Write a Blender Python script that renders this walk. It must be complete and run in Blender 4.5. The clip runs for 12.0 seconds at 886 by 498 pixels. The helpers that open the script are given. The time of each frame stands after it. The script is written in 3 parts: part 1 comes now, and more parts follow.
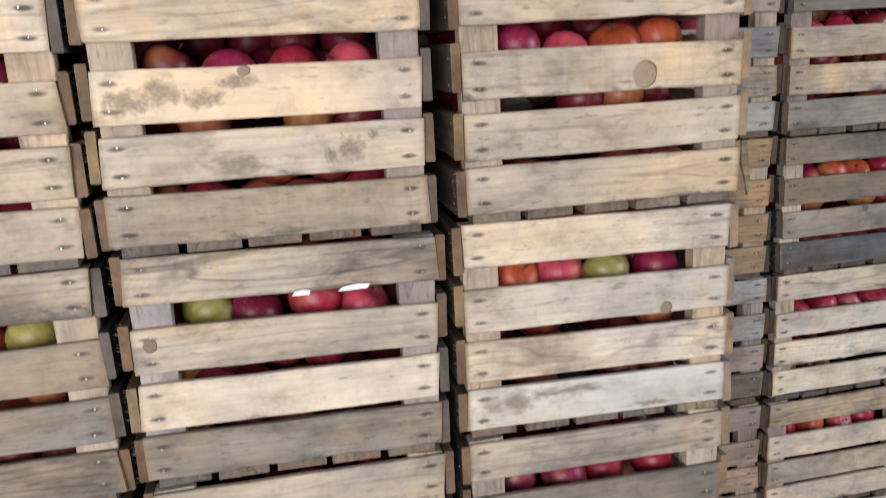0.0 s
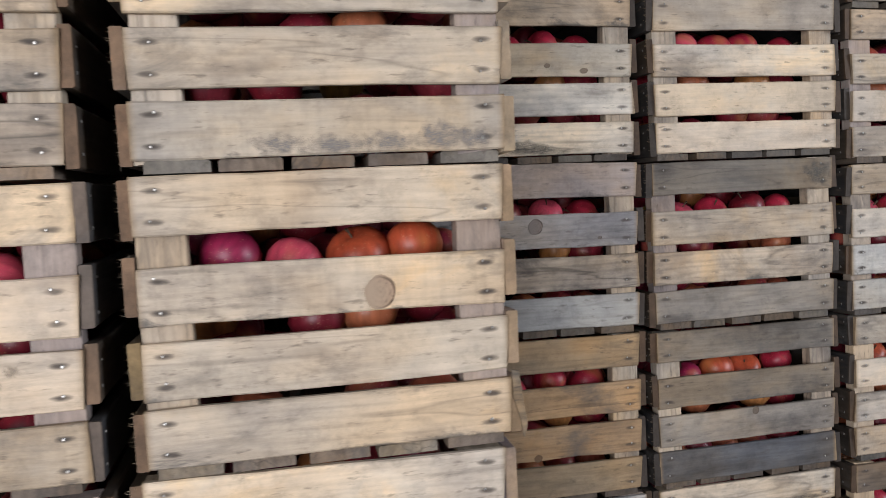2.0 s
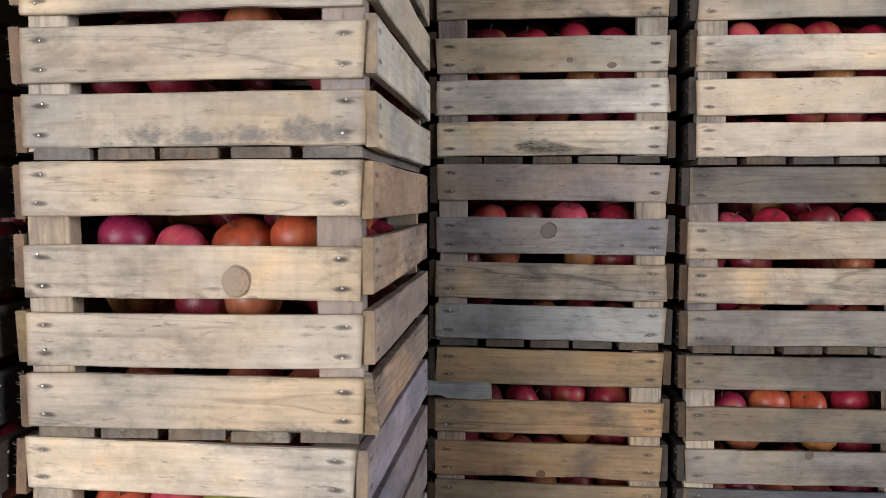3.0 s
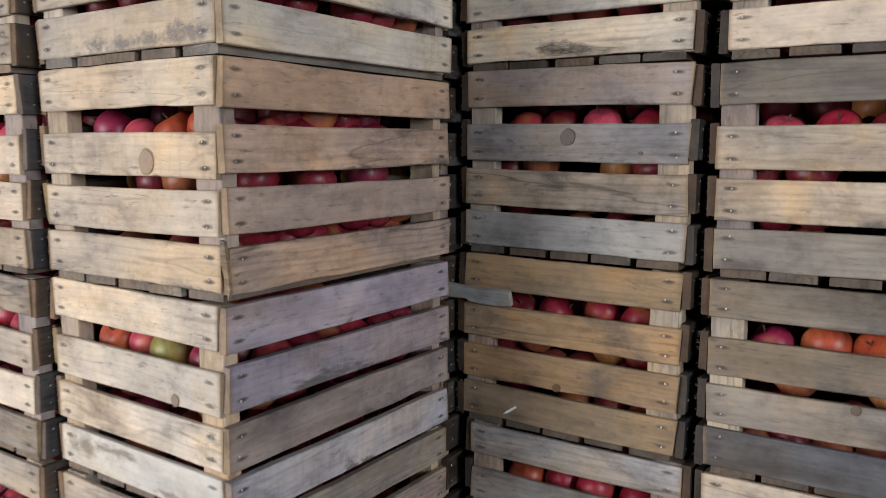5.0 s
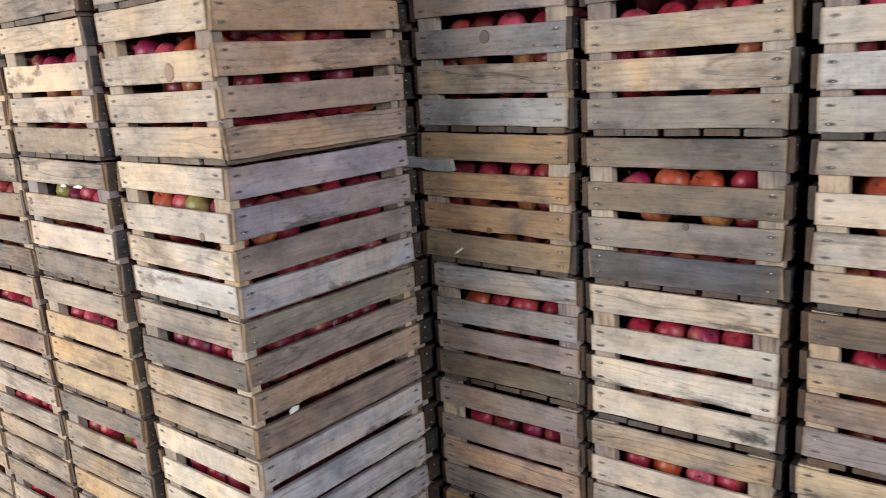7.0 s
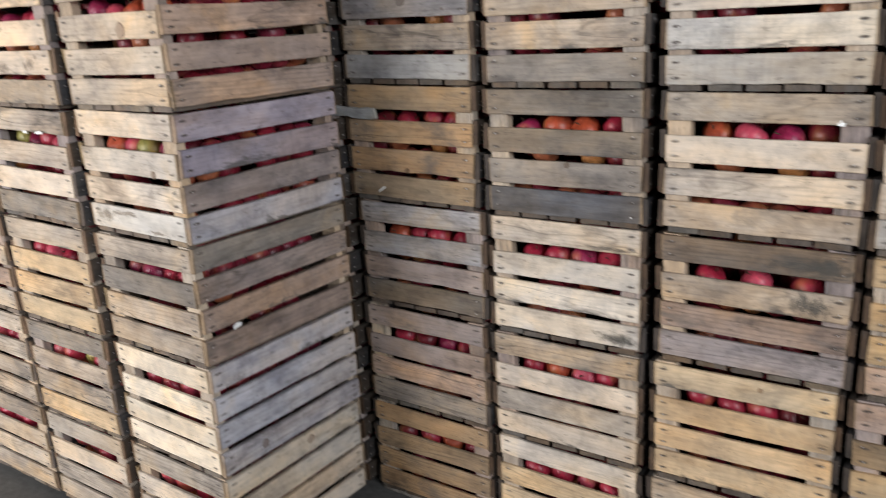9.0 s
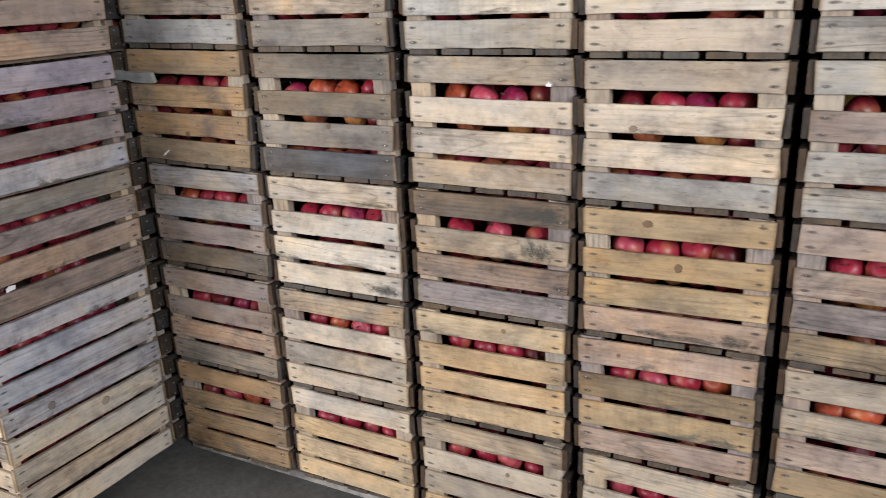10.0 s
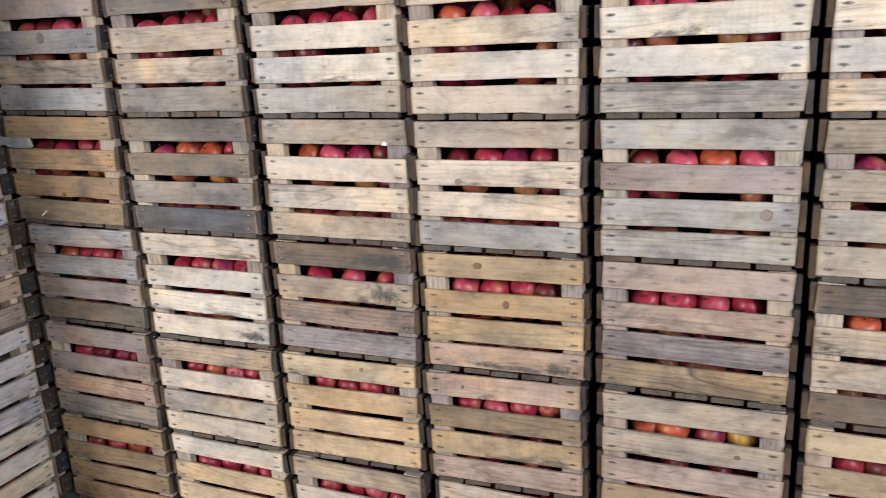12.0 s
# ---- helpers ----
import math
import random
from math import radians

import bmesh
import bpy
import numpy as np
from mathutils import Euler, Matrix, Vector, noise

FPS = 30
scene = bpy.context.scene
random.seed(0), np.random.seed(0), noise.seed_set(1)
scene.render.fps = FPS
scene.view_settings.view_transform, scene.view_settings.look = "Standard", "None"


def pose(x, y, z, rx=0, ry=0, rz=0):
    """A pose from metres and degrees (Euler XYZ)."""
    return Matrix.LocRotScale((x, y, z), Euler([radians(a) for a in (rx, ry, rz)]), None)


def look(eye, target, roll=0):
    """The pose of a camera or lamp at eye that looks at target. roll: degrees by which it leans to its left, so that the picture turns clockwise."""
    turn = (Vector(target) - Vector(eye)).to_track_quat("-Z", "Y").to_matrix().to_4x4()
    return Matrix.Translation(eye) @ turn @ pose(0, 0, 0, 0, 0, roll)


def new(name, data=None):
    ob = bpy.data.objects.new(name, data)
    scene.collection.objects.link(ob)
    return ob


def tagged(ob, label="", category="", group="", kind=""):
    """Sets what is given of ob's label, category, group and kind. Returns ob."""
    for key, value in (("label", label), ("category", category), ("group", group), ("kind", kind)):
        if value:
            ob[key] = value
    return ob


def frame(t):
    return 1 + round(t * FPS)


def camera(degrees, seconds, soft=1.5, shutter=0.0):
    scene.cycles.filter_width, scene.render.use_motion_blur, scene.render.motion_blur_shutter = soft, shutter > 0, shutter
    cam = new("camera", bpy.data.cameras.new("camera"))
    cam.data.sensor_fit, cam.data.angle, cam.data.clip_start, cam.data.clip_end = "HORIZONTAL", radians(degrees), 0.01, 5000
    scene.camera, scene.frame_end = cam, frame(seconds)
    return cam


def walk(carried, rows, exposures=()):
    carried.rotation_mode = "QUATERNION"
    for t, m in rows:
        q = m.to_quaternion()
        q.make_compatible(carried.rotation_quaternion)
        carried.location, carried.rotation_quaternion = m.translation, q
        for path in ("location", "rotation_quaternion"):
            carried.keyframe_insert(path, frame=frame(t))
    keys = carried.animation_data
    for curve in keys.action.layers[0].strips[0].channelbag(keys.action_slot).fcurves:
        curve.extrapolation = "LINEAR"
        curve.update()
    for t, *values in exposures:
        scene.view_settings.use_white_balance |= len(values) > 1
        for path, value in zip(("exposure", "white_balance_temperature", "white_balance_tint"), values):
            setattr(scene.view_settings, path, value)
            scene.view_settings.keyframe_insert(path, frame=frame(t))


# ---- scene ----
cam = camera(58.4, 12.0, soft=0.6, shutter=0.3)
PATH = [
    (0, (0.06, 0.059, 1.507), (0.45, 1.957, 1.015), -3.1),
    (0.5, (0.077, 0.072, 1.547), (0.48, 2.0, 1.203), -2.9),
    (1, (0.15, 0.08, 1.552), (0.619, 2.008, 1.302), -3.8),
    (1.5, (0.268, 0.136, 1.55), (0.79, 2.058, 1.361), -4.5),
    (2, (0.432, 0.204, 1.558), (0.866, 2.152, 1.427), -2.7),
    (2.5, (0.63, 0.21, 1.55), (0.819, 2.198, 1.429), -2.1),
    (3, (0.845, 0.197, 1.548), (0.689, 2.187, 1.425), -0.2),
    (3.2, (0.91, 0.203, 1.528), (0.693, 2.188, 1.41), -0.3),
    (4.8, (1.406, 0.37, 1.487), (0.388, 2.077, 1.259), 0.7),
    (5, (1.473, 0.355, 1.479), (0.402, 2.024, 1.222), -0.1),
    (5.5, (1.527, 0.257, 1.462), (0.314, 1.82, 1.166), -2.0),
    (6, (1.601, 0.093, 1.453), (0.368, 1.631, 1.116), -2.1),
    (6.5, (1.728, 0.055, 1.463), (0.54, 1.604, 1.032), -2.7),
    (7, (1.953, 0.112, 1.441), (0.741, 1.637, 0.988), -3.7),
    (7.2, (2.01, 0.134, 1.451), (0.798, 1.655, 0.982), -3.7),
    (8.8, (2.163, -0.049, 1.461), (0.978, 1.485, 0.967), -3.6),
    (9, (2.198, -0.067, 1.454), (1.088, 1.497, 0.887), -3.3),
    (9.5, (2.345, -0.091, 1.443), (1.389, 1.555, 0.829), -2.8),
    (10, (2.541, 0.005, 1.427), (1.65, 1.677, 0.787), -2.4),
    (10.5, (2.638, 0.023, 1.439), (1.757, 1.693, 0.782), -3.5),
    (11, (2.632, -0.053, 1.448), (1.745, 1.618, 0.8), -4.6),
    (11.5, (2.671, -0.097, 1.452), (1.857, 1.647, 0.906), -3.4),
    (12, (2.804, -0.053, 1.46), (2.043, 1.719, 0.93), -2.9),
]
walk(cam, [(t, look(eye, target, roll)) for t, eye, target, roll in PATH], exposures=[(0.0, -0.27, 6300, 10), (1.0, -0.38, 6150, 10), (1.5, -0.34, 6150, 10), (2.5, -0.29, 6350, 10), (3.2, -0.22, 6350, 10), (5.0, -0.23, 6450, 10), (5.5, -0.06, 6500, 10), (7.0, -0.09, 6500, 10), (9.0, -0.08, 6500, 10), (10.0, 0.02, 6500, 10), (12.0, 0.16, 6400, 11)])

# ---- light ----
world = bpy.data.worlds.new("sky")
scene.world = world
world.use_nodes = True
sky = world.node_tree.nodes.new("ShaderNodeTexSky")
sky.sky_type, sky.sun_disc = "NISHITA", False
sky.sun_elevation, sky.sun_rotation = radians(38), radians(200)
world.node_tree.links.new(sky.outputs["Color"], world.node_tree.nodes["Background"].inputs["Color"])
world.node_tree.nodes["Background"].inputs["Strength"].default_value = 0.1


def opening_light(name, eye, target, width, height, watts, colour):
    """Daylight that comes in through one of the room's openings."""
    data = bpy.data.lights.new(name, "AREA")
    data.shape, data.size, data.size_y, data.energy, data.color = "RECTANGLE", width, height, watts, colour
    lamp = new(name, data)
    lamp.matrix_world = look(eye, target)
    return lamp


# lamps in two unseen, assumed openings: loading door behind the walk, smaller east window
opening_light("door_daylight", (-1.7, -3.05, 1.45), (-1.7, 0, 1.35), 2.9, 2.5, 306, (0.968, 0.95, 0.95))
opening_light("window_daylight", (4.9, -0.75, 2.1), (0, 0.1, 1.6), 1.35, 1.15, 150, (0.9, 0.94, 1.0))


# ---- materials ----
def shader(name):
    m = bpy.data.materials.new(name)
    m.use_nodes = True
    tree = m.node_tree
    return m, tree, tree.nodes["Principled BSDF"]


def add(tree, kind, **values):
    n = tree.nodes.new(kind)
    for key, value in values.items():
        n.inputs[key.replace("_", " ")].default_value = value
    return n


def mix(tree, mode, factor, a, b):
    n = tree.nodes.new("ShaderNodeMix")
    n.data_type, n.blend_type = "RGBA", mode
    for slot, value in ((0, factor), (6, a), (7, b)):
        if hasattr(value, "links"):
            tree.links.new(value, n.inputs[slot])
        else:
            n.inputs[slot].default_value = value
    return n.outputs[2]


def ramp(tree, source, stops):
    n = tree.nodes.new("ShaderNodeValToRGB")
    while len(n.color_ramp.elements) < len(stops):
        n.color_ramp.elements.new(0.5)
    for e, (at, grey) in zip(n.color_ramp.elements, stops):
        e.position = at
        e.color = (grey, grey, grey, 1) if isinstance(grey, float) else (*grey, 1)
    tree.links.new(source, n.inputs[0])
    return n.outputs[0]


def calc(tree, op, a, b=None):
    n = tree.nodes.new("ShaderNodeMath")
    n.operation = op
    for slot, value in ((0, a), (1, b)):
        if value is None:
            continue
        if hasattr(value, "links"):
            tree.links.new(value, n.inputs[slot])
        else:
            n.inputs[slot].default_value = value
    return n.outputs[0]


def noise_at(tree, vector, scale, stretch, detail=5.0, rough=0.6, twist=0.0):
    m = add(tree, "ShaderNodeMapping", Scale=stretch)
    tree.links.new(vector, m.inputs["Vector"])
    n = add(tree, "ShaderNodeTexNoise", Scale=scale, Detail=detail, Roughness=rough, Distortion=twist)
    tree.links.new(m.outputs[0], n.inputs["Vector"])
    return n.outputs["Fac"]


def wood_material(name, half):
    """Weathered sawn boards along x; the object's colour sets the board's own tone. half: half its length, for the rust at the nails."""
    m, tree, bsdf = shader(name)
    info = tree.nodes.new("ShaderNodeObjectInfo")
    coord = tree.nodes.new("ShaderNodeTexCoord")
    shift = add(tree, "ShaderNodeCombineXYZ")
    for slot, factor in enumerate((37.0, 91.0, 53.0)):
        tree.links.new(calc(tree, "MULTIPLY", info.outputs["Random"], factor), shift.inputs[slot])
    place = tree.nodes.new("ShaderNodeVectorMath")
    tree.links.new(coord.outputs["Object"], place.inputs[0])
    tree.links.new(shift.outputs[0], place.inputs[1])
    place = place.outputs[0]
    second = calc(tree, "FRACT", calc(tree, "MULTIPLY", info.outputs["Random"], 17.31))
    third = calc(tree, "FRACT", calc(tree, "MULTIPLY", info.outputs["Random"], 71.7))
    sep = tree.nodes.new("ShaderNodeSeparateXYZ")
    tree.links.new(coord.outputs["Object"], sep.inputs[0])
    grain = noise_at(tree, place, 55.0, (0.12, 1.0, 1.0), 7.0, 0.62, 0.8)
    broad = noise_at(tree, place, 11.0, (0.22, 1.0, 1.0), 4.0, 0.55, 1.6)
    fibre = noise_at(tree, place, 240.0, (0.05, 1.0, 1.0), 3.0, 0.6)
    cloud = noise_at(tree, place, 9.0, (0.62, 1.0, 1.1), 6.0, 0.66)
    mottle = noise_at(tree, place, 26.0, (0.9, 1.0, 0.9), 7.0, 0.72)
    stain = noise_at(tree, place, 10.0, (0.6, 1.0, 1.3), 7.0, 0.7, 0.5)
    speck = noise_at(tree, place, 150.0, (0.22, 1.0, 1.0), 4.0, 0.6)
    blotch = noise_at(tree, place, 4.2, (1.1, 1.0, 1.4), 5.0, 0.64, 0.6)
    saw = noise_at(tree, place, 130.0, (1.0, 0.1, 0.06), 2.0, 0.5)
    bw = tree.nodes.new("ShaderNodeRGBToBW")
    tree.links.new(info.outputs["Color"], bw.inputs[0])
    worn = calc(tree, "SUBTRACT", 1.2, calc(tree, "MULTIPLY", bw.outputs[0], 1.3))
    tone = mix(tree, "MULTIPLY", worn, info.outputs["Color"], ramp(tree, grain, [(0.3, 0.82), (0.47, 0.99), (0.7, 1.05)]))
    tone = mix(tree, "MULTIPLY", worn, tone, ramp(tree, broad, [(0.3, (0.7, 0.67, 0.64)), (0.5, (0.98, 0.98, 0.98)), (0.7, (1.07, 1.07, 1.07))]))
    tone = mix(tree, "MULTIPLY", calc(tree, "ADD", 0.06, calc(tree, "MULTIPLY", worn, 0.16)), tone, ramp(tree, fibre, [(0.33, 0.5), (0.6, 1.14)]))
    tone = mix(tree, "MULTIPLY", calc(tree, "ADD", calc(tree, "MULTIPLY", worn, 0.45), 0.55), tone, ramp(tree, cloud, [(0.32, (0.52, 0.52, 0.55)), (0.45, (0.9, 0.89, 0.88)), (0.62, (1.14, 1.11, 1.06))]))
    tone = mix(tree, "MULTIPLY", 0.66, tone, ramp(tree, mottle, [(0.33, 0.66), (0.47, 0.98), (0.66, 1.13)]))
    tone = mix(tree, "MULTIPLY", ramp(tree, third, [(0.7, 0.01), (0.97, 0.2)]), tone, ramp(tree, saw, [(0.35, 0.62), (0.55, 1.08)]))
    hue = noise_at(tree, place, 6.0, (0.5, 1.0, 1.0), 4.0, 0.6)
    tone = mix(tree, "MULTIPLY", calc(tree, "ADD", calc(tree, "MULTIPLY", worn, 0.5), 0.4), tone, ramp(tree, hue, [(0.36, (0.84, 0.87, 0.93)), (0.48, (1.0, 1.0, 1.0)), (0.62, (1.12, 1.0, 0.84))]))
    tone = mix(tree, "MULTIPLY", calc(tree, "ADD", 0.35, calc(tree, "MULTIPLY", second, 0.65)), tone, ramp(tree, blotch, [(0.34, (0.7, 0.67, 0.66)), (0.47, (0.98, 0.97, 0.96)), (0.56, (1.06, 1.03, 0.99)), (0.68, (1.22, 1.07, 0.84))]))
    bent = add(tree, "ShaderNodeMapping", Scale=(0.14, 1.0, 1.0))
    tree.links.new(place, bent.inputs["Vector"])
    wave = add(tree, "ShaderNodeTexWave", Scale=26.0, Distortion=11.0, Detail=2.5)
    wave.inputs["Detail Scale"].default_value, wave.inputs["Detail Roughness"].default_value = 0.6, 0.55
    wave.wave_type, wave.bands_direction = "BANDS", "Z"
    tree.links.new(bent.outputs[0], wave.inputs["Vector"])
    figure = calc(tree, "MULTIPLY", calc(tree, "MULTIPLY", worn, second), 0.6)
    tone = mix(tree, "MULTIPLY", figure, tone, ramp(tree, wave.outputs["Fac"], [(0.0, 0.62), (0.45, 1.02), (1.0, 1.06)]))
    # black mould on part of the boards, and soaked lower edges
    dirty = calc(tree, "MULTIPLY", ramp(tree, calc(tree, "ADD", stain, calc(tree, "MULTIPLY", second, 0.07)), [(0.57, 0.0), (0.74, 1.0)]), calc(tree, "ADD", 0.25, calc(tree, "MULTIPLY", worn, 0.5)))
    tone = mix(tree, "MIX", dirty, tone, (0.1, 0.093, 0.088, 1))
    soak = calc(tree, "ADD", calc(tree, "MULTIPLY", sep.outputs[2], -9.0), calc(tree, "ADD", calc(tree, "MULTIPLY", stain, 1.6), calc(tree, "MULTIPLY", third, 0.28)))
    wet = calc(tree, "MULTIPLY", ramp(tree, calc(tree, "SUBTRACT", soak, 0.72), [(0.62, 0.0), (0.74, 1.0)]), 0.7)
    tone = mix(tree, "MIX", wet, tone, (0.085, 0.08, 0.075, 1))
    flecks = calc(tree, "MULTIPLY", ramp(tree, calc(tree, "ADD", speck, calc(tree, "MULTIPLY", worn, 0.05)), [(0.64, 0.0), (0.76, 1.0)]), 0.5)
    tone = mix(tree, "MIX", flecks, tone, (0.06, 0.045, 0.035, 1))
    black = ramp(tree, noise_at(tree, place, 34.0, (0.24, 1.0, 1.0), 7.0, 0.72, 0.7), [(0.53, 0.0), (0.66, 1.0)])
    black = calc(tree, "MULTIPLY", calc(tree, "MULTIPLY", black, ramp(tree, blotch, [(0.36, 1.0), (0.56, 0.15)])), calc(tree, "MULTIPLY", worn, ramp(tree, second, [(0.2, 0.25), (0.9, 0.95)])))
    tone = mix(tree, "MIX", black, tone, (0.045, 0.04, 0.038, 1))
    # weathered, ragged long edges
    rim = calc(tree, "ADD", calc(tree, "MULTIPLY", calc(tree, "ABSOLUTE", sep.outputs[2]), 26.0), calc(tree, "MULTIPLY", stain, 1.1))
    frayed = calc(tree, "MULTIPLY", ramp(tree, calc(tree, "SUBTRACT", rim, 0.6), [(0.66, 0.0), (0.9, 1.0)]), calc(tree, "ADD", 0.08, calc(tree, "MULTIPLY", second, 0.36)))
    tone = mix(tree, "MIX", frayed, tone, (0.1, 0.085, 0.072, 1))
    crack = noise_at(tree, place, 13.0, (0.09, 1.0, 1.0), 3.0, 0.5, 0.4)
    split = calc(tree, "MULTIPLY", ramp(tree, crack, [(0.489, 0.0), (0.5, 1.0), (0.511, 0.0)]), calc(tree, "MULTIPLY", second, calc(tree, "MULTIPLY", worn, 0.9)))
    tone = mix(tree, "MIX", split, tone, (0.05, 0.04, 0.033, 1))
    grey_end = ramp(tree, calc(tree, "SUBTRACT", calc(tree, "ABSOLUTE", sep.outputs[0]), half - 0.5), [(0.4955, 0.0), (0.4975, 1.0)])
    # sawn ends: the board colour, gap shade included, raised up to a tan limit
    sawn = mix(tree, "DARKEN", 1.0, mix(tree, "MULTIPLY", 1.0, info.outputs["Color"], (2.1, 1.55, 1.1, 1)), (0.25, 0.17, 0.095, 1))
    sawn = mix(tree, "MULTIPLY", 0.8, sawn, ramp(tree, mottle, [(0.35, 0.5), (0.65, 1.4)]))
    tone = mix(tree, "MIX", calc(tree, "MULTIPLY", grey_end, 0.85), tone, sawn)
    # rust and bruising drawn out along the grain at the nails
    wobble = calc(tree, "MULTIPLY", calc(tree, "SUBTRACT", speck, 0.5), 0.014)
    dx = calc(tree, "DIVIDE", calc(tree, "ADD", calc(tree, "SUBTRACT", calc(tree, "ABSOLUTE", sep.outputs[0]), half - 0.022), wobble), 0.014)
    dz = calc(tree, "DIVIDE", calc(tree, "SUBTRACT", calc(tree, "ABSOLUTE", sep.outputs[2]), 0.016), 0.0045)
    far = calc(tree, "ADD", calc(tree, "MULTIPLY", dx, dx), calc(tree, "MULTIPLY", dz, dz))
    rust = calc(tree, "MULTIPLY", ramp(tree, calc(tree, "ADD", far, calc(tree, "MULTIPLY", mottle, 0.5)), [(0.3, 1.0), (1.1, 0.0)]), calc(tree, "ADD", 0.72, calc(tree, "MULTIPLY", third, 0.26)))
    tone = mix(tree, "MIX", rust, tone, (0.06, 0.047, 0.04, 1))
    tree.links.new(tone, bsdf.inputs["Base Color"])
    bsdf.inputs["Roughness"].default_value = 0.66
    bsdf.inputs["Specular IOR Level"].default_value = 0.32
    bump = add(tree, "ShaderNodeBump", Strength=0.45, Distance=0.002)
    height = calc(tree, "ADD", grain, calc(tree, "MULTIPLY", fibre, 0.5))
    tree.links.new(height, bump.inputs["Height"])
    tree.links.new(bump.outputs[0], bsdf.inputs["Normal"])
    return m


FRONT, DEEP = 0.39, 0.52
wood_front = wood_material("end_board_wood", FRONT / 2)
wood_side = wood_material("side_board_wood", DEEP / 2 - 0.003)
wood_plain = wood_material("rough_wood", 5.0)


def knot_material():
    """The cut of a branch, of radius 1: brown within, with growth rings and a dark rim."""
    m, tree, bsdf = shader("knot_wood")
    coord = tree.nodes.new("ShaderNodeTexCoord")
    rings = tree.nodes.new("ShaderNodeVectorMath")
    rings.operation = "LENGTH"
    flat = add(tree, "ShaderNodeMapping", Scale=(1, 0, 1))
    tree.links.new(coord.outputs["Object"], flat.inputs["Vector"])
    tree.links.new(flat.outputs[0], rings.inputs[0])
    rough = noise_at(tree, coord.outputs["Object"], 3.0, (1, 0, 1), 4.0, 0.6)
    r = calc(tree, "ADD", rings.outputs["Value"], calc(tree, "MULTIPLY", calc(tree, "SUBTRACT", rough, 0.5), 0.18))
    tone = ramp(tree, r, [(0.0, (0.7, 0.6, 0.54)), (0.16, (1.0, 0.95, 0.9)), (0.3, (0.86, 0.8, 0.75)), (0.45, (1.08, 1.0, 0.93)), (0.6, (0.9, 0.83, 0.78)), (0.8, (1.1, 1.0, 0.92)), (0.9, (0.32, 0.25, 0.2)), (1.0, (0.95, 0.88, 0.8))])
    mould = noise_at(tree, coord.outputs["Object"], 2.2, (1.6, 0, 1), 6.0, 0.7)
    tone = mix(tree, "MULTIPLY", 0.8, tone, ramp(tree, mould, [(0.36, 0.55), (0.5, 1.0), (0.66, 1.12)]))
    across = tree.nodes.new("ShaderNodeSeparateXYZ")
    tree.links.new(coord.outputs["Object"], across.inputs[0])
    tone = mix(tree, "MIX", ramp(tree, calc(tree, "ADD", calc(tree, "MULTIPLY", across.outputs[0], 0.4), calc(tree, "MULTIPLY", rough, 0.4)), [(0.0, 0.9), (0.45, 0.0)]), tone, (0.97, 0.95, 0.92, 1))
    tone = mix(tree, "MULTIPLY", 1.0, tree.nodes.new("ShaderNodeObjectInfo").outputs["Color"], tone)
    tree.links.new(tone, bsdf.inputs["Base Color"])
    bsdf.inputs["Roughness"].default_value = 0.75
    return m


def plain(name, colour, rough, metal=0.0, scale=30.0, depth=0.25, bump=0.15):
    """A plain surface with fine and broad unevenness."""
    m, tree, bsdf = shader(name)
    coord = tree.nodes.new("ShaderNodeTexCoord")
    fine = noise_at(tree, coord.outputs["Object"], scale, (1, 1, 1), 6.0, 0.65)
    wide = noise_at(tree, coord.outputs["Object"], scale / 14, (1, 1, 1), 5.0, 0.6)
    tone = mix(tree, "MULTIPLY", 1.0, (*colour, 1), ramp(tree, fine, [(0.3, 1.0 - depth), (0.7, 1.0 + depth)]))
    tone = mix(tree, "MULTIPLY", 1.0, tone, ramp(tree, wide, [(0.35, 1.0 - depth), (0.65, 1.0 + depth)]))
    tree.links.new(tone, bsdf.inputs["Base Color"])
    bsdf.inputs["Roughness"].default_value, bsdf.inputs["Metallic"].default_value = rough, metal
    b = add(tree, "ShaderNodeBump", Strength=bump, Distance=0.003)
    tree.links.new(fine, b.inputs["Height"])
    tree.links.new(b.outputs[0], bsdf.inputs["Normal"])
    return m


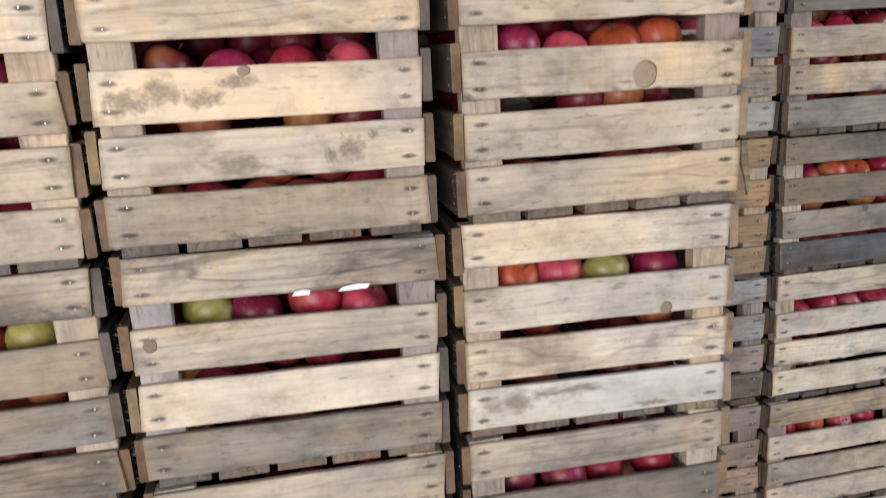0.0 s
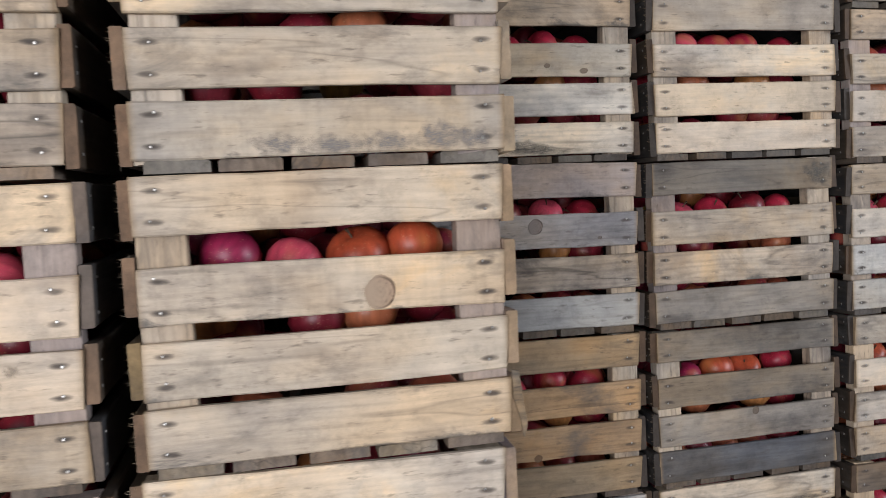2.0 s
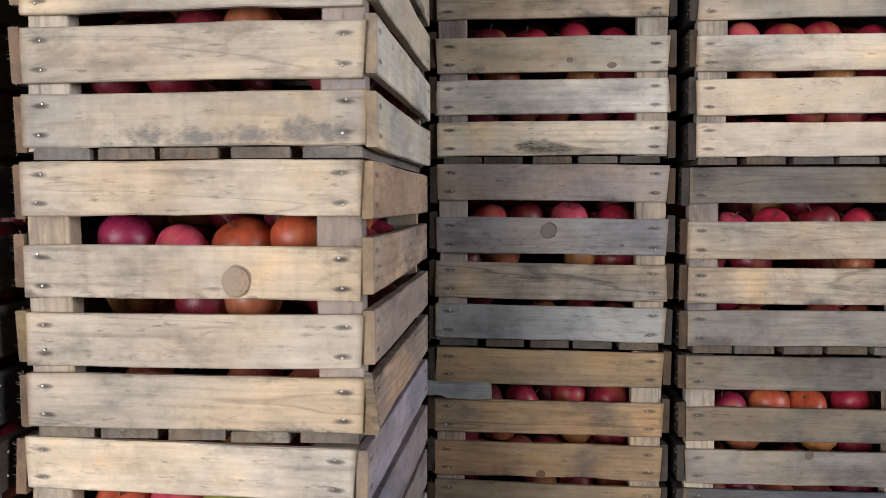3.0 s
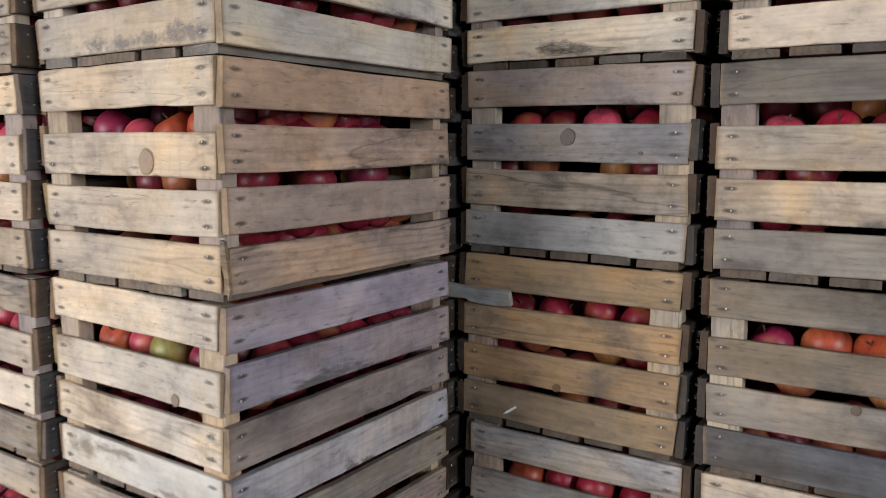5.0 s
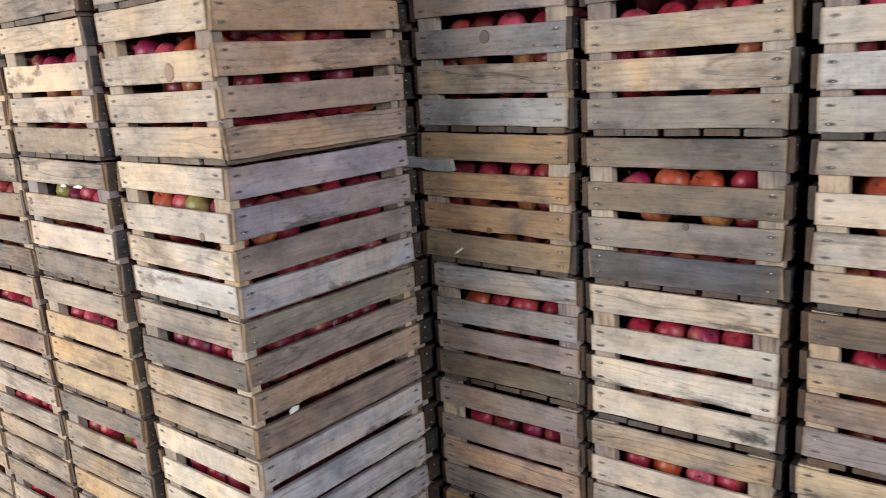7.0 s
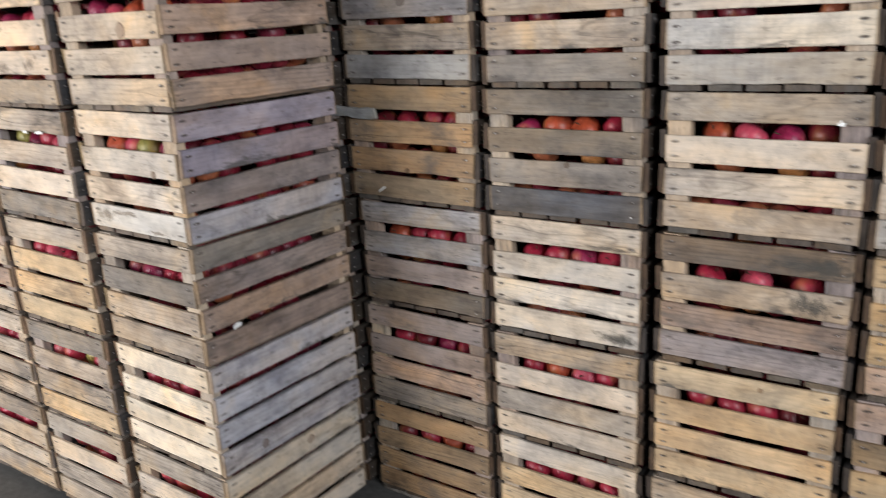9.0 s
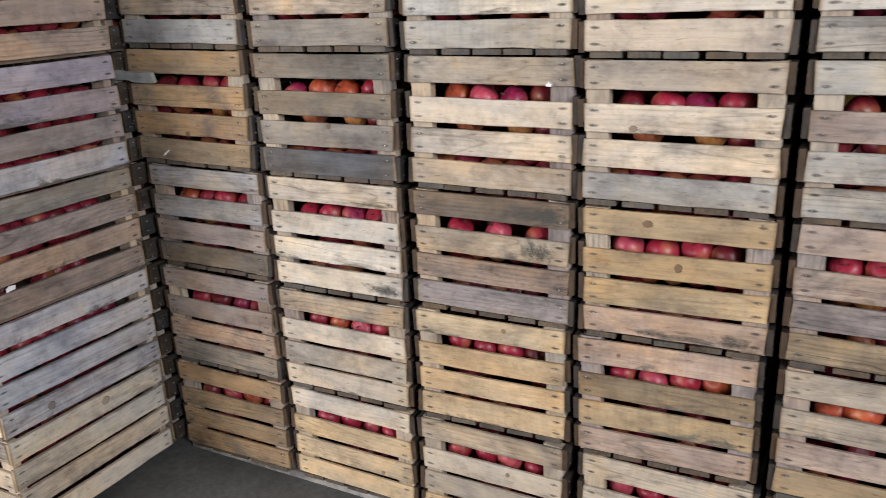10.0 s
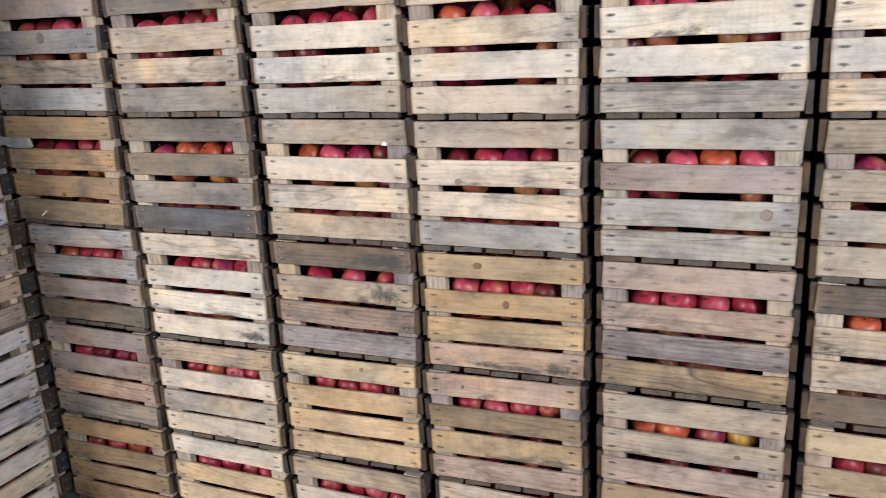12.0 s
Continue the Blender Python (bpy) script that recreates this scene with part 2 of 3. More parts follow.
def apple_material(name, single):
    """Streaked apple skin. single: the object's colour is the apple's; otherwise each apple of the heap takes its own."""
    m, tree, bsdf = shader(name)
    coord = tree.nodes.new("ShaderNodeTexCoord")
    if single:
        base = tree.nodes.new("ShaderNodeObjectInfo").outputs["Color"]
    else:
        island = tree.nodes.new("ShaderNodeNewGeometry").outputs["Random Per Island"]
        # heap colours are about a quarter darker, with the shade between boards put in
        base = ramp(tree, island, [(0.0, (0.12, 0.007, 0.017)), (0.35, (0.26, 0.016, 0.032)), (0.6, (0.16, 0.008, 0.036)), (0.88, (0.34, 0.045, 0.055)), (0.97, (0.46, 0.18, 0.06)), (1.0, (0.38, 0.3, 0.08))])
    streak = noise_at(tree, coord.outputs["Object"], 90.0, (1, 1, 0.16), 4.0, 0.6)
    blush = noise_at(tree, coord.outputs["Object"], 17.0, (1, 1, 0.7), 2.0, 0.5)
    dots = noise_at(tree, coord.outputs["Object"], 420.0, (1, 1, 1), 1.0, 0.5)
    tone = mix(tree, "MULTIPLY", 0.8, base, ramp(tree, streak, [(0.35, 0.66), (0.65, 1.22)]))
    warm = calc(tree, "MULTIPLY", ramp(tree, blush, [(0.55, 0.0), (0.75, 1.0)]), 0.5)
    tone = mix(tree, "MIX", warm, tone, (0.55, 0.25, 0.07, 1))
    tone = mix(tree, "MIX", calc(tree, "MULTIPLY", ramp(tree, dots, [(0.68, 0.0), (0.74, 1.0)]), 0.35), tone, (0.6, 0.42, 0.25, 1))
    tree.links.new(tone, bsdf.inputs["Base Color"])
    bsdf.inputs["Roughness"].default_value = 0.43
    return m


apple_single = apple_material("apple_skin", True)
apple_many = apple_material("apple_skin_heap", False)
stem_mat = plain("apple_stem", (0.07, 0.045, 0.025), 0.8)
nail_mat = plain("nail_steel", (0.38, 0.36, 0.34), 0.42, 0.8)
knot_mat = knot_material()


def stain_material():
    """A thin dried film that thins out towards its edge."""
    m, tree, bsdf = shader("dried_spill")
    coord = tree.nodes.new("ShaderNodeTexCoord")
    flat = add(tree, "ShaderNodeMapping", Scale=(1, 0, 1))
    tree.links.new(coord.outputs["Object"], flat.inputs["Vector"])
    size = tree.nodes.new("ShaderNodeVectorMath")
    size.operation = "LENGTH"
    tree.links.new(flat.outputs[0], size.inputs[0])
    own = tree.nodes.new("ShaderNodeVectorMath")
    tree.links.new(coord.outputs["Object"], own.inputs[0])
    roll = add(tree, "ShaderNodeCombineXYZ")
    tree.links.new(calc(tree, "MULTIPLY", tree.nodes.new("ShaderNodeObjectInfo").outputs["Random"], 40.0), roll.inputs[0])
    tree.links.new(roll.outputs[0], own.inputs[1])
    blot = noise_at(tree, own.outputs[0], 1.7, (1.4, 0, 0.8), 4.0, 0.5)
    film = calc(tree, "ADD", calc(tree, "MULTIPLY", calc(tree, "SUBTRACT", 1.0, size.outputs["Value"]), 1.3), calc(tree, "MULTIPLY", calc(tree, "SUBTRACT", blot, 0.52), 2.6))
    thin = ramp(tree, noise_at(tree, own.outputs[0], 9.0, (0.6, 0, 1.4), 6.0, 0.65), [(0.34, 0.3), (0.6, 1.0)])
    tree.links.new(calc(tree, "MULTIPLY", calc(tree, "MULTIPLY", ramp(tree, film, [(0.0, 0.0), (0.95, 1.0)]), thin), 0.75), bsdf.inputs["Alpha"])
    tree.links.new(tree.nodes.new("ShaderNodeObjectInfo").outputs["Color"], bsdf.inputs["Base Color"])
    bsdf.inputs["Roughness"].default_value = 0.65
    return m


stain_mat = stain_material()
paper_mat = plain("torn_paper", (0.8, 0.8, 0.78), 0.8, depth=0.06)
concrete_mat = plain("dark_concrete", (0.085, 0.083, 0.08), 0.75, scale=45.0, depth=0.3, bump=0.4)
wall_mat = plain("painted_wall", (0.15, 0.147, 0.142), 0.75, scale=24.0, depth=0.08)
ceiling_mat = plain("painted_ceiling", (0.17, 0.165, 0.16), 0.8, scale=20.0, depth=0.08)
ground_mat = plain("yard_gravel", (0.25, 0.24, 0.22), 0.9, scale=12.0, depth=0.3)


# ---- building blocks ----
def mesh_of(name, verts, faces, material, smooth=False):
    me = bpy.data.meshes.new(name)
    me.from_pydata([tuple(v) for v in verts], [], faces)
    me.materials.append(material)
    if smooth:
        me.shade_smooth()
    me.update()
    return me


def part(name, me, parent, m=None, label=""):
    """Links a mesh as one part under a thing or under a part."""
    ob = new(name, me)
    ob.parent = parent
    if m is not None:
        ob.matrix_basis = m
    return tagged(ob, label) if label else ob


def boxes_mesh(name, boxes, material):
    """One mesh of several boxes, each (x0, x1, y0, y1, z0, z1)."""
    verts, faces = [], []
    for x0, x1, y0, y1, z0, z1 in boxes:
        k = len(verts)
        verts += [(x, y, z) for z in (z0, z1) for x, y in ((x0, y0), (x1, y0), (x1, y1), (x0, y1))]
        faces += [[k + i for i in f] for f in ((0, 3, 2, 1), (4, 5, 6, 7), (0, 1, 5, 4), (1, 2, 6, 5), (2, 3, 7, 6), (3, 0, 4, 7))]
    return mesh_of(name, verts, faces, material)


def board_mesh(name, length, high, thick, material, seed, rough=0.0012, segments=6):
    """A sawn board along x, its face towards -y at y = 0, with worn edges and slightly crooked ends; z centred."""
    rnd = random.Random(seed)
    verts, faces = [], []
    bow = rnd.uniform(-1, 1) * rough
    skew = [rnd.uniform(-0.0025, 0.0025) for _ in range(2)]
    chip = rnd.randrange(1, segments) if rnd.random() < 0.35 else None
    for i in range(segments + 1):
        u = i / segments
        x = (u - 0.5) * length
        if 0 < i < segments:
            x += rnd.uniform(-0.3, 0.3) * length / segments
        top = high / 2 + rnd.uniform(-rough, rough) + bow * math.sin(math.pi * u)
        low = -high / 2 + rnd.uniform(-rough, rough) + bow * math.sin(math.pi * u)
        if i == chip:
            low += rnd.uniform(0.001, 0.0025)
        c = rnd.uniform(0.0008, 0.0022)
        f = rnd.uniform(-0.0005, 0.0005)
        for y, z in ((f, low + c), (f, top - c), (f + c, top), (thick, top), (thick, low), (f + c, low)):
            end = 0.0
            if i in (0, segments):
                end = skew[0 if i == 0 else 1] * (z / high * 2)
            verts.append((x + end, y, z))
    n = 6
    for i in range(segments):
        for j in range(n):
            a, b = i * n + j, i * n + (j + 1) % n
            faces.append((a, a + n, b + n, b))
    faces.append(tuple(range(n)))
    faces.append(tuple(reversed(range(segments * n, segments * n + n))))
    return mesh_of(name, verts, faces, material)


def apple_outline(rings=9):
    """Radius and height of an apple of radius 1, from the stem's hollow to the eye's."""
    rows = []
    for i in range(rings + 1):
        a = math.pi * (0.06 + 0.88 * i / rings)
        r = math.sin(a) * (1.0 + 0.07 * math.cos(a))
        z = 0.93 * math.cos(a) - 0.2 * math.exp(-((a / 0.42) ** 2)) + 0.14 * math.exp(-(((math.pi - a) / 0.36) ** 2))
        rows.append((r, z))
    return rows


def apple_shape(around=14, rings=9, wob=0.012, seed=0):
    rnd = random.Random(seed)
    rows = apple_outline(rings)
    lobes = [rnd.uniform(0, 6.28) for _ in range(2)]
    verts, faces = [(0, 0, rows[0][1] - 0.05)], []
    for r, z in rows:
        for j in range(around):
            a = 2 * math.pi * j / around
            k = r * (1 + wob * math.sin(5 * a + lobes[0]) * (0.3 if z > 0 else 1.0) + wob * math.sin(2 * a + lobes[1]))
            verts.append((k * math.cos(a), k * math.sin(a), z))
    verts.append((0, 0, rows[-1][1] + 0.04))
    last = len(verts) - 1
    for j in range(around):
        faces.append((0, 1 + j, 1 + (j + 1) % around))
        faces.append((last, last - 1 - j, last - 1 - (j + 1) % around))
    for i in range(rings):
        for j in range(around):
            a, b = 1 + i * around + j, 1 + i * around + (j + 1) % around
            faces.append((a, a + around, b + around, b))
    return np.array(verts), faces


# ---- the room ----
def structure(name, me, label, category):
    return tagged(new(name, me), label, category, kind="structure")


X0, X1, Y0, Y1, HIGH = -4.2, 5.0, -3.2, 2.2, 3.0
structure("floor", boxes_mesh("floor", [(X0, X1, Y0, Y1, -0.12, 0.0)], concrete_mat), "dark grey worn concrete storage room floor", "floor")
structure("ceiling", boxes_mesh("ceiling", [(X0 - 0.2, X1 + 0.2, Y0 - 0.2, Y1 + 0.2, HIGH, HIGH + 0.15)], ceiling_mat), "grey painted ceiling of the storage room", "ceiling")
structure("wall_north", boxes_mesh("wall_north", [(X0, X1, Y1, Y1 + 0.2, -0.12, HIGH)], wall_mat), "grey painted wall behind the stacked crates", "wall")
structure("wall_west", boxes_mesh("wall_west", [(X0 - 0.2, X0, Y0, Y1 + 0.2, -0.12, HIGH)], wall_mat), "grey painted side wall of the storage room", "wall")
# both openings below are assumed and placed to fit the lamps
structure("wall_east", boxes_mesh("wall_east", [(X1, X1 + 0.2, Y0, -1.45, -0.12, HIGH), (X1, X1 + 0.2, -0.05, Y1 + 0.2, -0.12, HIGH), (X1, X1 + 0.2, -1.45, -0.05, -0.12, 1.5), (X1, X1 + 0.2, -1.45, -0.05, 2.7, HIGH)], wall_mat), "grey painted side wall with a window opening", "wall")
structure("wall_south", boxes_mesh("wall_south", [(X0 - 0.2, -3.2, Y0 - 0.2, Y0, -0.12, HIGH), (-0.2, X1 + 0.2, Y0 - 0.2, Y0, -0.12, HIGH), (-3.2, -0.2, Y0 - 0.2, Y0, 2.75, HIGH)], wall_mat), "grey painted wall with a wide loading door opening", "wall")
structure("ground", boxes_mesh("ground", [(-60, 60, -80, Y0 - 0.2, -0.3, -0.14)], ground_mat), "grey gravel yard outside the loading door", "ground")

# ---- crates ----
TALL, THICK, THIN, LOW = 0.3135, 0.0125, 0.008, 0.022
# tone of a board: pale, tan, yellow, orange-brown, grey, dark grey-brown, blue-grey, whitish, pinkish brown
TONES = {"L": (0.6, 0.518, 0.43), "Q": (0.72, 0.645, 0.535), "T": (0.45, 0.382, 0.312), "Y": (0.58, 0.44, 0.285), "O": (0.37, 0.258, 0.158), "G": (0.285, 0.25, 0.215), "D": (0.185, 0.148, 0.12), "B": (0.33, 0.322, 0.335), "W": (0.61, 0.56, 0.495), "P": (0.37, 0.285, 0.24), "S": (0.13, 0.13, 0.142), "A": (0.42, 0.398, 0.37), "V": (0.34, 0.288, 0.272), "I": (0.46, 0.46, 0.51), "M": (0.35, 0.315, 0.375), "R": (0.47, 0.355, 0.29), "N": (0.51, 0.44, 0.36), "K": (0.33, 0.25, 0.165), "H": (0.215, 0.19, 0.162), "U": (0.48, 0.36, 0.225)}
NAMES = {"L": "pale", "Q": "cream-coloured", "T": "tan", "Y": "yellowish", "O": "orange-brown", "G": "weathered grey", "D": "dark weathered", "B": "bluish grey", "W": "whitish", "P": "reddish brown", "S": "slate-grey", "A": "ash-grey", "V": "mauve-grey", "I": "pale blue-grey", "M": "purplish grey", "R": "rosy tan", "N": "light tan", "K": "brown", "H": "dark grey-brown", "U": "amber-coloured"}
SKINS = {"r": (0.33, 0.016, 0.04), "p": (0.24, 0.013, 0.055), "k": (0.5, 0.06, 0.1), "o": (0.42, 0.072, 0.03), "y": (0.52, 0.29, 0.06), "g": (0.32, 0.28, 0.075), "d": (0.14, 0.008, 0.016)}

BOARDS = {
    "front": [board_mesh("end_slat", FRONT + random.Random(i).uniform(-0.004, 0.003), 0.0602 + 0.0014 * (i % 3 - 1), THIN, wood_front, 100 + i, 0.0009) for i in range(12)],
    "side": [board_mesh("side_slat", DEEP - 0.006, 0.061 + 0.0018 * (i % 3 - 1), THICK, wood_side, 200 + i, 0.001, 7) for i in range(12)],
    "post": [board_mesh("corner_post", TALL - 0.016, 0.05, 0.024, wood_plain, 300 + i, 0.001, 2) for i in range(3)],
    "base": [board_mesh("bottom_board", DEEP - 0.012, 0.065, 0.0125, wood_plain, 400 + i, 0.001, 3) for i in range(4)],
}
FRONT_Z = (0.28, 0.1903, 0.115, 0.0428)
SIDE_Z = (0.2795, 0.1985, 0.118, 0.0405)
CLOSE_FRONT_Z, CLOSE_SIDE_Z = (0.2778, 0.1892, 0.1172, 0.0462), (0.2785, 0.2012, 0.1238, 0.0455)


def nails_mesh(seed):
    """The nail heads of one crate, two at each end of each board."""
    rnd = random.Random(seed)
    verts, faces = [], []

    def head(where, right, out):
        k, r = len(verts), rnd.uniform(0.0015, 0.0022)
        up = Vector((0, 0, 1))
        for lift, size in ((-0.002, 1.0), (0.0005, 1.0), (0.0011, 0.6)):
            for j in range(6):
                a = j * math.pi / 3
                verts.append(Vector(where) + out * lift + (right * math.cos(a) + up * math.sin(a)) * r * size)
        for ring in range(2):
            for j in range(6):
                a, b = k + ring * 6 + j, k + ring * 6 + (j + 1) % 6
                faces.append((a, b, b + 6, a + 6))
        faces.append(tuple(range(k + 12, k + 18)))

    for levels, half, put in ((FRONT_Z, FRONT / 2, "f"), (SIDE_Z, DEEP / 2, "s")):
        for z in levels:
            for end in (-1, 1):
                for dz in (-0.016, 0.016):
                    x = end * (half - 0.022 + rnd.uniform(-0.004, 0.004))
                    h = z + dz + rnd.uniform(-0.003, 0.003)
                    if put == "f":
                        head((x, -DEEP / 2, h), Vector((1, 0, 0)), Vector((0, -1, 0)))
                    else:
                        for s in (-1, 1):
                            head((s * (FRONT / 2 + THICK), x, h), Vector((0, s, 0)), Vector((s, 0, 0)))
    return mesh_of("nails", verts, faces, nail_mat)


NAILS = [nails_mesh(i) for i in range(4)]


def heap_mesh(seed, inset=0.0):
    """The apples of one crate that show between its boards: along its four sides and on top."""
    rnd = random.Random(seed)
    shape, faces = apple_shape(10, 6, 0.015, seed)
    verts, all_faces = [], []
    for layer, z in enumerate((0.046, 0.1, 0.15, 0.202, 0.25)):
        for row in range(7):
            y = -0.188 + inset + row * (0.0627 - inset / 3)
            for column in range(5):
                if layer < 3 and 0 < row < 6 and 0 < column < 4:
                    continue
                if layer == 4 and row in (0, 1, 6) or layer == 3 and row == 0 or layer < 3 and rnd.random() < 0.25:
                    continue
                x = -0.13 + inset + column * (0.065 - inset / 2) + (0.012 if layer % 2 else -0.012)
                size = rnd.uniform(0.032, 0.0385)
                turn = Euler((rnd.uniform(-1, 1), rnd.uniform(-1, 1), rnd.uniform(0, 6.3))).to_matrix()
                place = np.array((x + rnd.uniform(-0.008, 0.008), y + rnd.uniform(-0.006, 0.006), z + rnd.uniform(-0.006, 0.007)))
                k = len(verts)
                verts.extend((shape * size) @ np.array(turn).T + place)
                all_faces.extend(tuple(k + v for v in f) for f in faces)
    return mesh_of("apple_heap", verts, all_faces, apple_many, True)


HEAPS = [heap_mesh(i) for i in range(5)]
DEEP_HEAPS = [heap_mesh(10 + i, 0.016) for i in range(5)]


def single_apple(seed):
    shape, faces = apple_shape(16, 10, 0.014, 50 + seed)
    return mesh_of("apple", shape * 0.036, faces, apple_single, True)


APPLES = [single_apple(i) for i in range(5)]
STEM = mesh_of("stem", [(0.0016 * math.cos(a) * s + o, 0.0016 * math.sin(a) * s, z) for z, s, o in ((0.018, 0.8, 0), (0.028, 0.8, 0.001), (0.038, 1.3, 0.004)) for a in [i * math.pi / 2.5 for i in range(5)]],
               [(r * 5 + j, r * 5 + (j + 1) % 5, r * 5 + 5 + (j + 1) % 5, r * 5 + 5 + j) for r in range(2) for j in range(5)] + [tuple(range(10, 15))], stem_mat)



def knot_mesh(seed):
    rnd = random.Random(seed)
    n = 32
    turn = rnd.uniform(0, 6)
    rim = [1 + 0.05 * math.sin(2 * math.pi * j / n * 2 + turn) + 0.03 * math.sin(2 * math.pi * j / n * 5 + turn) for j in range(n)]
    ring = lambda k, y: [(k * rim[j] * math.cos(2 * math.pi * j / n), y, k * rim[j] * math.sin(2 * math.pi * j / n)) for j in range(n)]
    verts = ring(1.0, 0.9) + ring(1.0, 0.0) + ring(0.85, -0.25) + [(0, -0.35, 0)]
    faces = [(r * n + j, r * n + (j + 1) % n, (r + 1) * n + (j + 1) % n, (r + 1) * n + j) for r in range(2) for j in range(n)]
    faces += [(2 * n + j, 2 * n + (j + 1) % n, 3 * n) for j in range(n)]
    return mesh_of("knot", verts, faces, knot_mat, True)


def fray_mesh(seed):
    """Torn fibres on the sawn end of a board: thin curved slivers in the plane of the end."""
    rnd = random.Random(seed)
    verts, faces = [], []
    for _ in range(15):
        z = rnd.uniform(-0.03, 0.03)
        side = 1 if rnd.random() < 0.25 else 0
        y, out = (0.0, -1) if not side else (rnd.uniform(0.001, 0.012), 0)
        long, lean, w = rnd.uniform(0.0015, 0.0055), rnd.uniform(-0.002, 0.002), 0.00035
        if side:
            z = rnd.choice((-0.0295, 0.0295))
        k = len(verts)
        for u in (0.0, 0.5, 1.0):
            a = out * long * u if not side else lean * u
            b = lean * u * u if not side else math.copysign(long * u, z)
            t = w * (1 - 0.85 * u)
            verts += [(-0.0006, y + a - t * side, z + b - t * (1 - side)), (0.0006, y + a, z + b), (-0.0006, y + a + t * side, z + b + t * (1 - side))]
        for r in (0, 3):
            for j in range(3):
                faces.append((k + r + j, k + r + (j + 1) % 3, k + r + 3 + (j + 1) % 3, k + r + 3 + j))
    return mesh_of("torn_fibre", verts, faces, wood_plain)


FRAYS = [fray_mesh(i) for i in range(4)]
KNOT_MESHES = [knot_mesh(i) for i in range(3)]
# crate and board, counted from the top; place along and across the board; half width and half height
KNOTS = {
    ("b", 5, 1): [(0.054, -0.009, 0.017, 0.018)], ("c", 5, 1): [(-0.003, 0.01, 0.014, 0.014), (0.12, -0.014, 0.004, 0.003)], ("f", 3, 1): [(0.012, 0.002, 0.009, 0.01)],
    ("d", 4, 2): [(0.014, 0.024, 0.007, 0.008)], ("c", 4, 2): [(-0.01, -0.024, 0.008, 0.007)], ("e", 2, 0): [(0.043, 0.008, 0.006, 0.006)],
    ("b", 4, 1): [(0.1, -0.022, 0.009, 0.009)], ("a", 5, 1): [(-0.02, 0.024, 0.008, 0.006)],
    ("a", 4, 1): [(-0.172, 0.008, 0.009, 0.009)], ("f", 4, 1): [(-0.09, -0.02, 0.009, 0.007)], ("f", 3, 0): [(-0.055, 0.004, 0.012, 0.008)],
    ("g", 4, 2): [(0.135, 0.004, 0.0125, 0.012)], ("d", 1, 2): [(0.1, -0.02, 0.006, 0.006)], ("z", 4, 1): [(-0.05, 0.006, 0.01, 0.01)],
    ("f", 2, 0): [(-0.1, 0.0, 0.005, 0.005)], ("e", 1, 1): [(0.05, 0.01, 0.006, 0.006)], ("g", 2, 1): [(0.1, 0.0, 0.007, 0.006)],
    ("b", 1, 4): [(0.047, 0.008, 0.014, 0.013)], ("b", 2, 7): [(-0.12, 0.0, 0.012, 0.012)], ("c", 6, 1): [(0.1, -0.02, 0.008, 0.005), (0.03, -0.01, 0.006, 0.004)],
}


STAINS = {("b", 4, 3): [(-0.13, 0.006, 0.055, 0.02), (-0.04, 0.016, 0.07, 0.009), (0.08, -0.02, 0.04, 0.006)], ("a", 5, 1): [(-0.155, -0.006, 0.03, 0.018), (-0.115, 0.004, 0.03, 0.02), (-0.07, -0.006, 0.03, 0.014), (-0.03, 0.012, 0.03, 0.01)], ("d", 5, 0): [(0.16, 0.0, 0.035, 0.026)],
          ("a", 5, 2): [(0.098, -0.003, 0.024, 0.02), (0.13, 0.014, 0.008, 0.007), (0.074, -0.008, 0.01, 0.012), (-0.04, -0.012, 0.045, 0.014)], ("b", 6, 3): [(-0.05, -0.018, 0.03, 0.013), (0.01, -0.02, 0.036, 0.013), (0.065, -0.018, 0.032, 0.014), (0.12, -0.014, 0.034, 0.018), (0.16, -0.018, 0.026, 0.014)], ("c", 6, 3): [(0.02, -0.02, 0.085, 0.013), (-0.03, -0.014, 0.05, 0.016)],
          ("e", 3, 0): [(0.1, -0.002, 0.09, 0.027), (0.15, -0.004, 0.045, 0.026)], ("e", 3, 1): [(0.105, 0.002, 0.036, 0.03), (0.135, -0.002, 0.03, 0.027)], ("f", 3, 3): [(0.05, -0.018, 0.12, 0.014), (-0.05, -0.016, 0.05, 0.01), (0.13, -0.012, 0.04, 0.02)], ("d", 3, 3): [(0.135, -0.008, 0.06, 0.018), (0.15, -0.012, 0.04, 0.02)], ("d", 3, 0): [(0.11, -0.02, 0.08, 0.008)]}


def stain_mesh(seed):
    """A thin irregular film."""
    n = 26
    rim = [1.3 + 0.1 * math.sin(3 * j * 0.24 + seed) for j in range(n)]
    ring = lambda k, y: [(k * rim[j] * math.cos(2 * math.pi * j / n), y, k * rim[j] * math.sin(2 * math.pi * j / n)) for j in range(n)]
    verts = ring(1.0, 0.9) + ring(0.96, -0.1) + [(0, -0.15, 0)]
    faces = [(j, (j + 1) % n, n + (j + 1) % n, n + j) for j in range(n)] + [(n + j, n + (j + 1) % n, 2 * n) for j in range(n)]
    return mesh_of("stain", verts, faces, stain_mat)


STAIN_MESHES = [stain_mesh(i) for i in range(3)]


